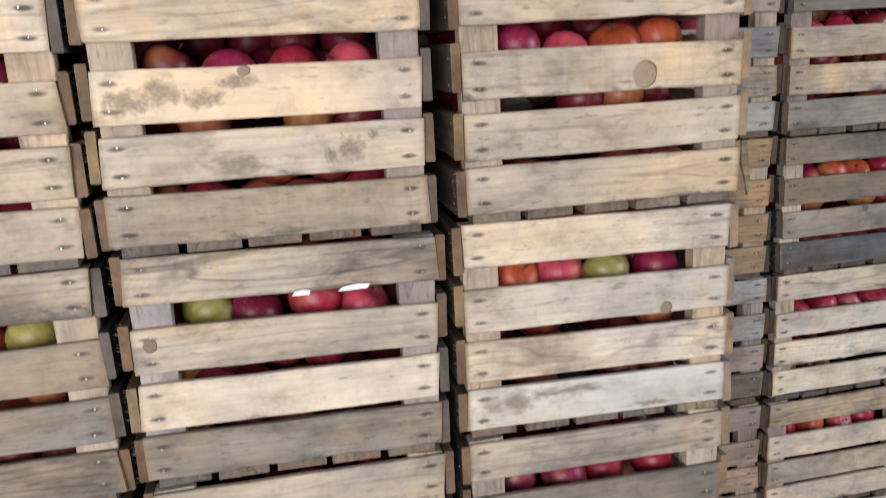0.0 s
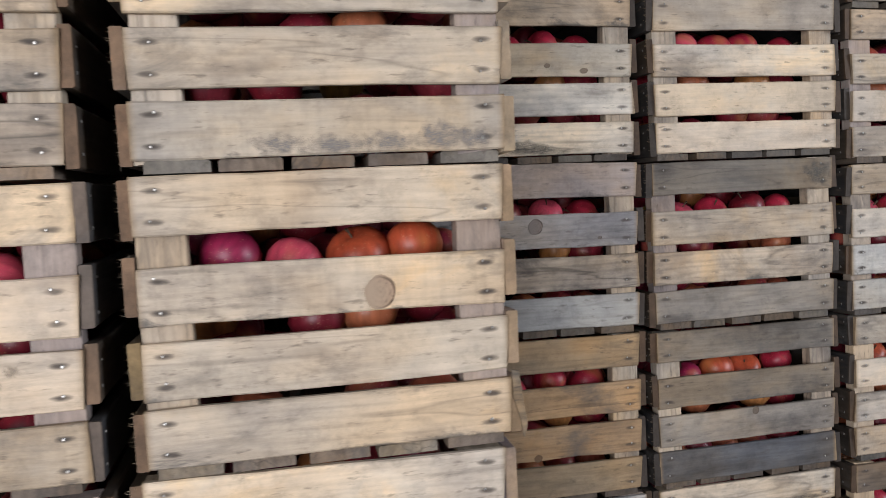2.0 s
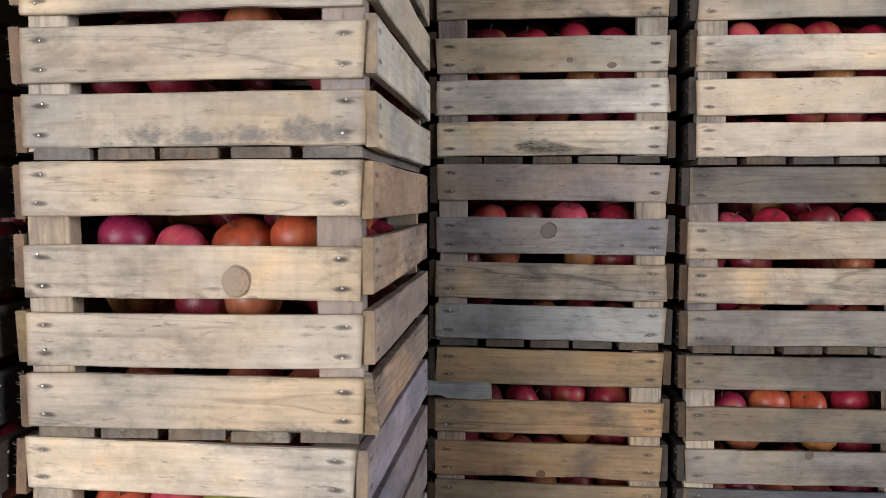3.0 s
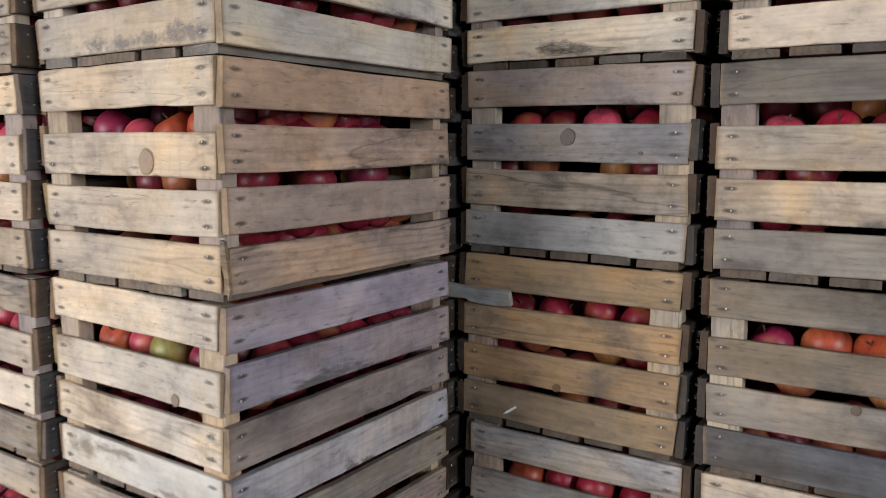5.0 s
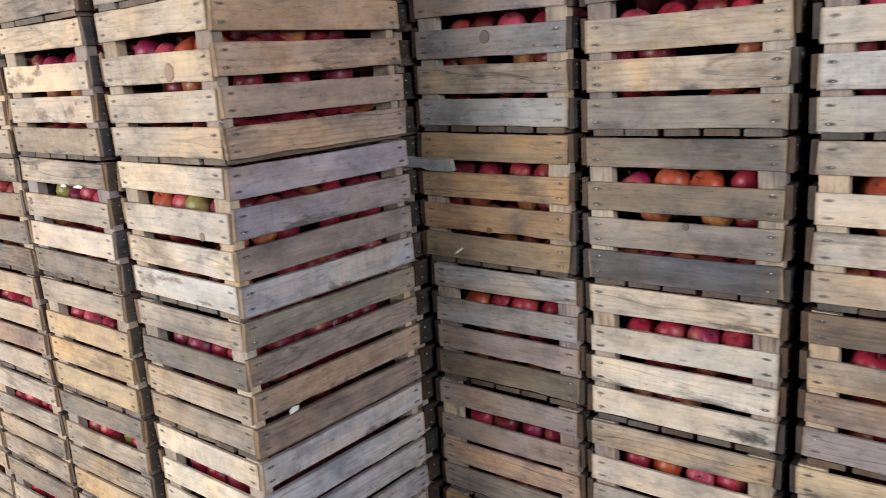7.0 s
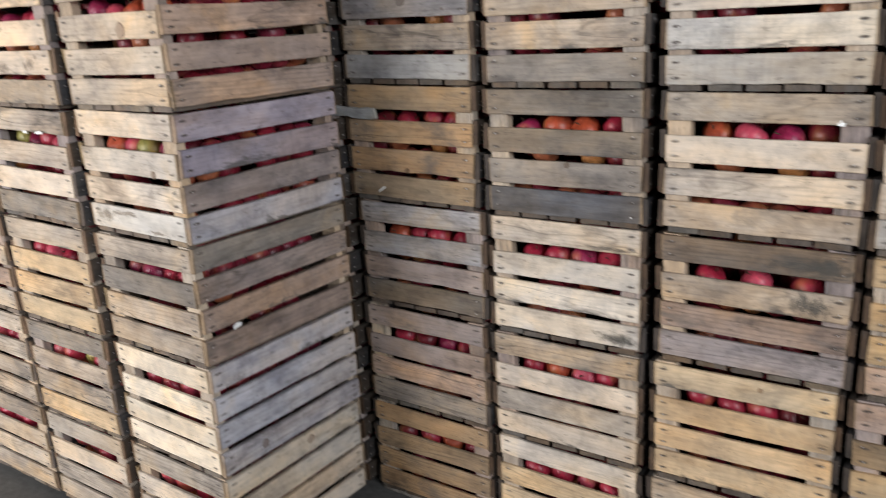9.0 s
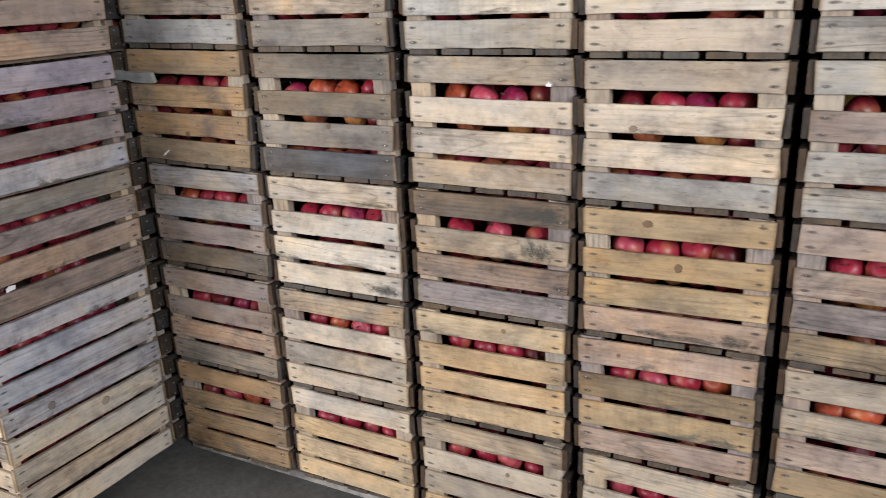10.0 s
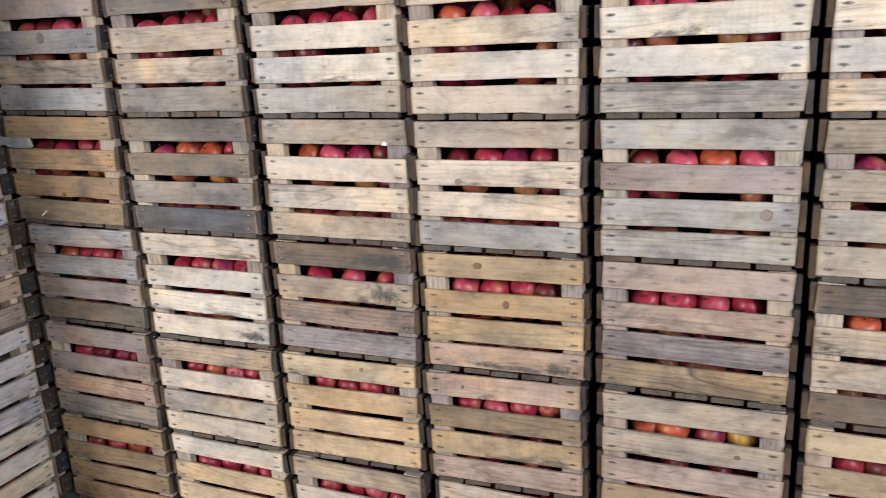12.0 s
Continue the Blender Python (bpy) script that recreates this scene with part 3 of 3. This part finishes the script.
def knots_on(board, key):
    for x, z, wide, high in KNOTS.get(key, ()):
        part("knot", KNOT_MESHES[int(wide * 1000) % 3], board, pose(x, -0.0005, z) @ Matrix.Diagonal((wide, 0.0009, high, 1)), "round knot with a dark rim").color = [c * (k if wide > 0.012 else 0.7 * k) for c, k in zip(board.color[:3], (0.62, 0.55, 0.5))] + [1]
    for x, z, wide, high in STAINS.get(key, ()):
        spill = part("stain", STAIN_MESHES[int(wide * 2000) % 3], board, pose(x, -0.0004, z) @ Matrix.Diagonal((wide, 0.0012, high, 1)), "dried brown spill" if key[0] in "ab" else "blackish mould patch")
        spill.color = (0.22, 0.2, 0.19, 1) if key == ("b", 6, 3) else (0.3, 0.24, 0.18, 1) if key[0] in "ab" else (0.085, 0.08, 0.07, 1)


SINGLE = [0]


# a factor below 1 puts the shade between crates into the board's colour
def tint(ob, letter, rnd, spread=0.1, shading=1.0):
    k = shading * (1 + rnd.uniform(-spread, spread))
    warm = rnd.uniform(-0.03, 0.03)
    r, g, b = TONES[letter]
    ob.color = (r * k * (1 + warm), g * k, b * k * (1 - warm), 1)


def crate(stack, tier, left, y, faces, sides="", skins="", wide=FRONT):
    """An apple crate whose end boards start at x = left and span wide; tier 1 stands on the runners. faces, sides: tones of the boards from the top down."""
    rnd = random.Random("%s%d" % (stack, tier))
    low, top = ((0,) + RISE.get(stack, (0,) * 7))[tier - 1:tier + 1]
    z = LOW + (tier - 1) * TALL + low / 1000
    thing = new("apple_crate")
    thing.matrix_basis = pose(left + wide / 2, y + rnd.uniform(-0.004, 0.004), z, 0, TILT.get((stack, tier), 0), TURN.get((stack, tier), rnd.uniform(-0.5, 0.5))) @ pose(0, DEEP / 2, 0) @ Matrix.Diagonal((wide / FRONT, 1, 1 + (top - low) / 1000 / TALL, 1))
    tagged(thing, "%s slatted wooden crate full of apples, in a tall stack" % NAMES[max(faces, key=faces.count)], "crate", "stacked apple crates")
    close = tier <= 3
    for i, h in enumerate(CLOSE_FRONT_Z if close else FRONT_Z):
        for face in (1, -1):
            lift = h + (rnd.uniform(-0.0015, 0.0015) if i != 3 else rnd.uniform(0, 0.001))
            m = pose(0, -face * DEEP / 2, lift, 0, rnd.uniform(-0.25, 0.25), 0 if face == 1 else 180) @ Matrix.Diagonal((1, 1, 0.975 if close else 1, 1))
            ob = part("end_slat", rnd.choice(BOARDS["front"]), thing, m)
            # shade inside the crate is put into the far end boards' dark tones
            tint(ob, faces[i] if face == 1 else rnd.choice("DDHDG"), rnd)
            if face == 1:
                knots_on(ob, (stack, tier, i))
    # side boards facing the gaps between stacks take the gaps' shade as darker colour
    gap_shade = 0.42 if stack in "abzyw" else 0.2
    shading = gap_shade if stack == "k" or not sides else 1.0
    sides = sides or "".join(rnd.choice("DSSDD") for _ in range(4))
    for i, h in enumerate(CLOSE_SIDE_Z if close else SIDE_Z):
        for s in (1, -1):
            lift = h + (rnd.uniform(-0.003, 0.003) if i != 3 else 0)
            m = pose(s * (FRONT / 2 + THICK), rnd.uniform(-0.004, 0.004), lift, 0, rnd.uniform(-0.3, 0.3), 90 * s) @ Matrix.Diagonal((1, 1, 0.985 if close else 1, 1))
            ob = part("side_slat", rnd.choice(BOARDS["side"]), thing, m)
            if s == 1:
                tint(ob, sides[i], rnd, 0.1, shading)
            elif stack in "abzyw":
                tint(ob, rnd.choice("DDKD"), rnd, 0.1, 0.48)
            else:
                tint(ob, rnd.choice("DDDSDS"), rnd, 0.1, gap_shade)
            if s == 1:
                knots_on(ob, (stack, tier, 4 + i))
            if stack in "abcd" and tier > 3 and s == -1:
                fibres = part("torn_fibre", rnd.choice(FRAYS), ob, pose(s * -(DEEP / 2 - 0.004), 0, 0), "pale frayed wood fibres")
                fibres["kind"], fibres.color = "stuff", (0.45, 0.37, 0.28, 1)
    for sx in (-1, 1):
        for sy in (-1, 1):
            m = pose(sx * (FRONT / 2 - 0.0265), sy * (DEEP / 2 - THIN - 0.0005), TALL / 2 + 0.004, 0, 90, 0 if sy < 0 else 180)
            tint(part("corner_post", rnd.choice(BOARDS["post"]), thing, m), rnd.choice("TTVVT"), rnd)
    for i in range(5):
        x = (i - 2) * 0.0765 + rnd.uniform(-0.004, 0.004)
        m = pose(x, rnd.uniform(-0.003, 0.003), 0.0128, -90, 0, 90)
        # back row's bottom boards are darkened for the shade between crates
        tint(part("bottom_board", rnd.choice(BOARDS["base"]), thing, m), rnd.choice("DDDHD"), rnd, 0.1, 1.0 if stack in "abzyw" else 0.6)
    part("nails", rnd.choice(NAILS), thing, label="dark steel nail heads")["kind"] = "stuff"
    thing_m = thing.matrix_basis
    heap = new("apple_heap", rnd.choice(DEEP_HEAPS if close else HEAPS))
    heap.matrix_basis = thing_m @ Matrix.Diagonal((0.91 if close else 1, 1, 1, 1))
    tagged(heap, "heap of red and yellow apples inside a crate", "apples", kind="stuff")
    skins = skins or "".join(rnd.choice("rrprkrrkdrprrrog") for _ in range(5))
    skins = skins[:4]
    for i, letter in enumerate(skins):
        if SINGLE[0] >= 300 or tier == 7 or stack == "k":
            break
        SINGLE[0] += 1
        ob = new("apple", rnd.choice(APPLES))
        size = rnd.uniform(0.92, 1.08)
        where = (-0.108 + 0.216 * i / (len(skins) - 1) + rnd.uniform(-0.007, 0.007), -DEEP / 2 + THIN + 0.036 * size + rnd.uniform(0.008, 0.03), (0.206 if close else 0.214) + rnd.uniform(-0.009, 0.008))
        ob.matrix_basis = Matrix.Translation(thing_m @ Vector(where)) @ pose(0, 0, 0, rnd.uniform(-60, 60), rnd.uniform(-60, 60), rnd.uniform(0, 360)) @ Matrix.Scale(size, 4)
        r, g, b = SKINS[letter]
        k = rnd.uniform(0.85, 1.15)
        ob.color = (r * k, g * k, b * k, 1)
        tagged(ob, "ripe %s apple at the edge of a crate" % {"r": "red", "p": "purple-red", "k": "pinkish red", "o": "orange-red", "y": "yellow", "g": "green", "d": "dark red"}[letter], "apple", "apples in the crates")
        part("stem", STEM, ob)
    return thing


# stack: depth of its face, width of its end boards, then from tier 7 down to tier 1 the left edge and the tones of its end boards
FRONT_ROW, BACK_ROW = 1.054, 1.607
STACKS = {
    "b": (FRONT_ROW, 0.39, [(0.308, "TTTT"), (0.305, "NNNT"), (0.3, "NNNN"), (0.289, "LLLW"), (0.288, "TGTT"), (0.283, "QQQQ"), (0.278, "TLTT")]),
    "a": (FRONT_ROW - 0.012, 0.388, [(-0.142, "GGTT"), (-0.142, "TTTT"), (-0.142, "LLLT"), (-0.142, "TTLG"), (-0.143, "TYYY"), (-0.148, "GTTY"), (-0.152, "TLTT")]),
    "c": (BACK_ROW, 0.403, [(0.724, "LTOT"), (0.724, "TNWW"), (0.721, "VBTA"), (0.717, "KOOK"), (0.729, "BBVH"), (0.726, "VVRG"), (0.724, "OOOO")]),
    "d": (BACK_ROW + 0.002, 0.399, [(1.176, "LLTT"), (1.175, "TLLL"), (1.165, "HTTG"), (1.164, "HHGS"), (1.163, "LWWW"), (1.16, "TLTL"), (1.162, "LYYY")]),
    "e": (BACK_ROW, 0.393, [(1.61, "TLTT"), (1.611, "TTLT"), (1.61, "TLWA"), (1.612, "TLLT"), (1.611, "DTPV"), (1.606, "YYYY"), (1.602, "TLTY")]),
    "f": (BACK_ROW + 0.002, 0.387, [(2.03, "TLTL"), (2.03, "LTLT"), (2.031, "LLLL"), (2.033, "TLLA"), (2.041, "UUUR"), (2.035, "RKUR"), (2.044, "LLTT")]),
    "g": (BACK_ROW, 0.39, [(2.46, "TLTT"), (2.46, "TTLT"), (2.461, "WWWA"), (2.464, "AVAA"), (2.466, "RRVK"), (2.469, "TTRK"), (2.47, "RKKV")]),
    "z": (FRONT_ROW - 0.014, 0.392, [(-0.562, "TLLT"), (-0.562, "TLLT"), (-0.562, "LTTT"), (-0.564, "TGGG"), (-0.572, "TTPT"), (-0.575, "LTTT"), (-0.58, "GTLT")]),
    "h": (BACK_ROW, 0.39, [(2.888, "TLWT"), (2.888, "TWLT"), (2.887, "WWWL"), (2.89, "GTTT"), (2.896, "DTTD"), (2.898, "YYTT"), (2.9, "TTLT")]),
    "y": (FRONT_ROW - 0.01, 0.39, [(-0.98, "TTLT"), (-0.985, "TLTT"), (-0.985, "LLGG"), (-0.99, "YYTT"), (-0.995, "TTGT"), (-1.0, "TYTT"), (-1.0, "TTTG")]),
    "w": (FRONT_ROW - 0.01, 0.39, [(-1.41, "TLTT"), (-1.415, "TTLT"), (-1.415, "TLTT"), (-1.42, "TTYT"), (-1.43, "LTTT"), (-1.43, "TTGT"), (-1.43, "TTTT")]),
    "k": (FRONT_ROW + DEEP + 0.009, 0.39, [(0.292, "TTTT"), (0.292, "TTTT"), (0.288, "TGTT"), (0.29, "TTTG"), (0.286, "TTTT"), (0.288, "GTTT"), (0.282, "TTTT")]),
    "i": (BACK_ROW, 0.39, [(3.317, "TLTT"), (3.313, "TTLT"), (3.313, "TLTT"), (3.313, "GTTT"), (3.313, "TTTD"), (3.313, "TTGT"), (3.313, "TTTT")]),
}
# how far the top of tiers 1 to 7 lies over or under an even pile, in millimetres
RISE = {"a": (0, 0, 5, 3, 4, 4, 4), "b": (0, 0, 0, 1, 5, 8, 8), "c": (-4, 0, 1, 8, 22, 22, 22), "d": (-6, -10, -4, 0, 18, 18, 18), "e": (3, 1, -3, -5, -3, -2, 0), "f": (3, 2, -4, -10, -10, -10, -10), "g": (0, 2, -2, -9, -9, -9, -9), "h": (-10, -22, -18, -10, -10, -10, -10)}
# crates that stand a little askew or turned, in degrees
TURN = {("b", 7): -1.0, ("b", 6): -1.0, ("b", 5): -0.9, ("b", 4): -1.8, ("b", 3): -1.7, ("b", 2): -1.6, ("b", 1): -0.6, **{("k", n): 0.0 for n in range(1, 8)}}
TILT = {("a", 5): 0.7, ("a", 4): 1.3, ("a", 3): 0.7, ("c", 5): 0.7, ("c", 4): 0.7, ("e", 4): 0.5, ("e", 2): -1.0, ("f", 3): -0.8, ("f", 2): -1.2, ("b", 4): 0.4}
# stack b's side tones, top down, with some cool side light put in
CORNER_SIDES = ["LLLL", "LLWW", "RRRR", "MMVI", "GVPP", "IIII", "WWLL"]
SKIN_ROWS = {("c", 6): "drrr", ("b", 6): "dpgr", ("d", 6): "krrr", ("e", 5): "krrk", ("f", 5): "okrk", ("g", 3): "rrkr", ("h", 4): "prrk", ("b", 5): "pkoor", ("b", 4): "okgp", ("a", 5): "dprkk", ("a", 4): "gprk", ("c", 5): "rdkrp", ("d", 5): "krdr", ("d", 4): "poor", ("c", 4): "drrrd", ("d", 3): "rrpr", ("e", 4): "okpdd", ("f", 4): "drprd", ("g", 4): "dkoko",
             ("e", 3): "rkr", ("f", 3): "krrdk", ("f", 2): "rkror", ("g", 2): "oopyp", ("c", 3): "orrrr", ("b", 3): "pprr", ("e", 2): "rrrdr", ("a", 3): "rkrrk", ("d", 1): "rrkr", ("c", 2): "rdpr", ("d", 2): "rokr", ("e", 1): "rrkr", ("c", 1): "dror", ("b", 2): "rrkr", ("b", 1): "krrk", ("z", 5): "ppkpr"}
# tier 7 lies above view, added to keep light from coming over the stacks
for stack, (depth, wide, tiers) in STACKS.items():
    for n, (left, tones) in enumerate(tiers):
        crate(stack, 7 - n, left, depth, tones, CORNER_SIDES[n] if stack == "b" else "DDSD" if stack == "k" else "", SKIN_ROWS.get((stack, 7 - n), ""), wide)

# ---- runners under the stacks ----
def runner(length, x, y, tone, seed):
    ob = new("floor_runner", board_mesh("floor_runner", length, 0.07, 0.021, wood_plain, seed, 0.001, 12))
    ob.matrix_basis = pose(x + length / 2, y + 0.035, 0.0215, -90, 0, 0)
    ob.color = (*TONES[tone], 1)
    tagged(ob, "pale sawn board lying on the floor under the crates", "board", "boards under the crates")


for x, length, y in ((0.71, 3.03, BACK_ROW + 0.018), (0.71, 3.03, BACK_ROW + 0.42), (-1.5, 2.0, FRONT_ROW + 0.06), (-1.5, 2.0, FRONT_ROW + 0.42)):
    runner(length, x, y, "A", int(y * 100))

# ---- odds and ends ----
stick = new("broken_slat", board_mesh("broken_slat", 0.15, 0.027, 0.012, wood_plain, 77, 0.004, 6))
stick.matrix_basis = pose(0.747, 1.585, 1.208, 18, 3, 4)
stick.color = (0.33, 0.34, 0.34, 1)
tagged(stick, "grey broken end of a slat sticking out of a crate", "board")


def torn_scrap(name, points, thick, material, m, label, category):
    """A small flat torn piece with an uneven outline."""
    n = len(points)
    verts = [(x, -thick, z) for x, z in points] + [(x, 0, z) for x, z in points]
    faces = [tuple(range(n)), tuple(reversed(range(n, 2 * n)))] + [(j, n + j, n + (j + 1) % n, (j + 1) % n) for j in range(n)]
    ob = new(name, mesh_of(name, verts, faces, material))
    ob.matrix_basis = m
    return tagged(ob, label, category)


torn_scrap("paper_scrap", [(-0.012, -0.006), (0.009, -0.007), (0.012, 0.004), (0.003, 0.004), (-0.001, 0.013), (-0.006, 0.003), (-0.012, 0.002)], 0.0008, paper_mat, pose(1.958, 1.602, 1.212) @ Matrix.Scale(0.6, 4), "torn white paper scrap stuck to a crate post", "paper")
torn_scrap("paper_scrap", [(-0.013, -0.007), (0.012, -0.004), (0.015, 0.006), (-0.004, 0.008), (-0.012, 0.003)], 0.0008, paper_mat, pose(0.687, 1.15, 0.733, 0, 0, 90), "torn white paper scrap in the gap of a crate", "paper")
for x, wide in ((0.075, 0.012), (0.142, 0.021)):
    torn_scrap("wood_splinter", [(-wide, -0.003), (wide * 0.8, -0.0045), (wide, 0.001), (wide * 0.2, 0.0035), (-wide * 0.7, 0.002)], 0.001, paper_mat, pose(x, 1.0365, 1.2165, 0, -3, 0), "fresh white splinter on the edge of a slat", "splinter")
sliver = torn_scrap("wood_splinter", [(-0.004, 0.036), (0.004, 0.034), (0.008, 0.004), (0.012, -0.028), (0.008, -0.042), (0.004, -0.02), (-0.003, 0.004)], 0.005, wood_plain, pose(0.696, 1.05, 1.325), "tan splinter split off the end of a crate board", "splinter")
sliver.color = (0.3, 0.22, 0.14, 1)
torn_scrap("wood_splinter", [(-0.013, -0.008), (-0.004, -0.005), (0.012, 0.007), (0.009, 0.009), (-0.006, -0.001)], 0.0015, paper_mat, pose(0.818, 1.6035, 0.998) @ Matrix.Scale(1.1, 4), "pale fresh splinter on an old brown board", "splinter")
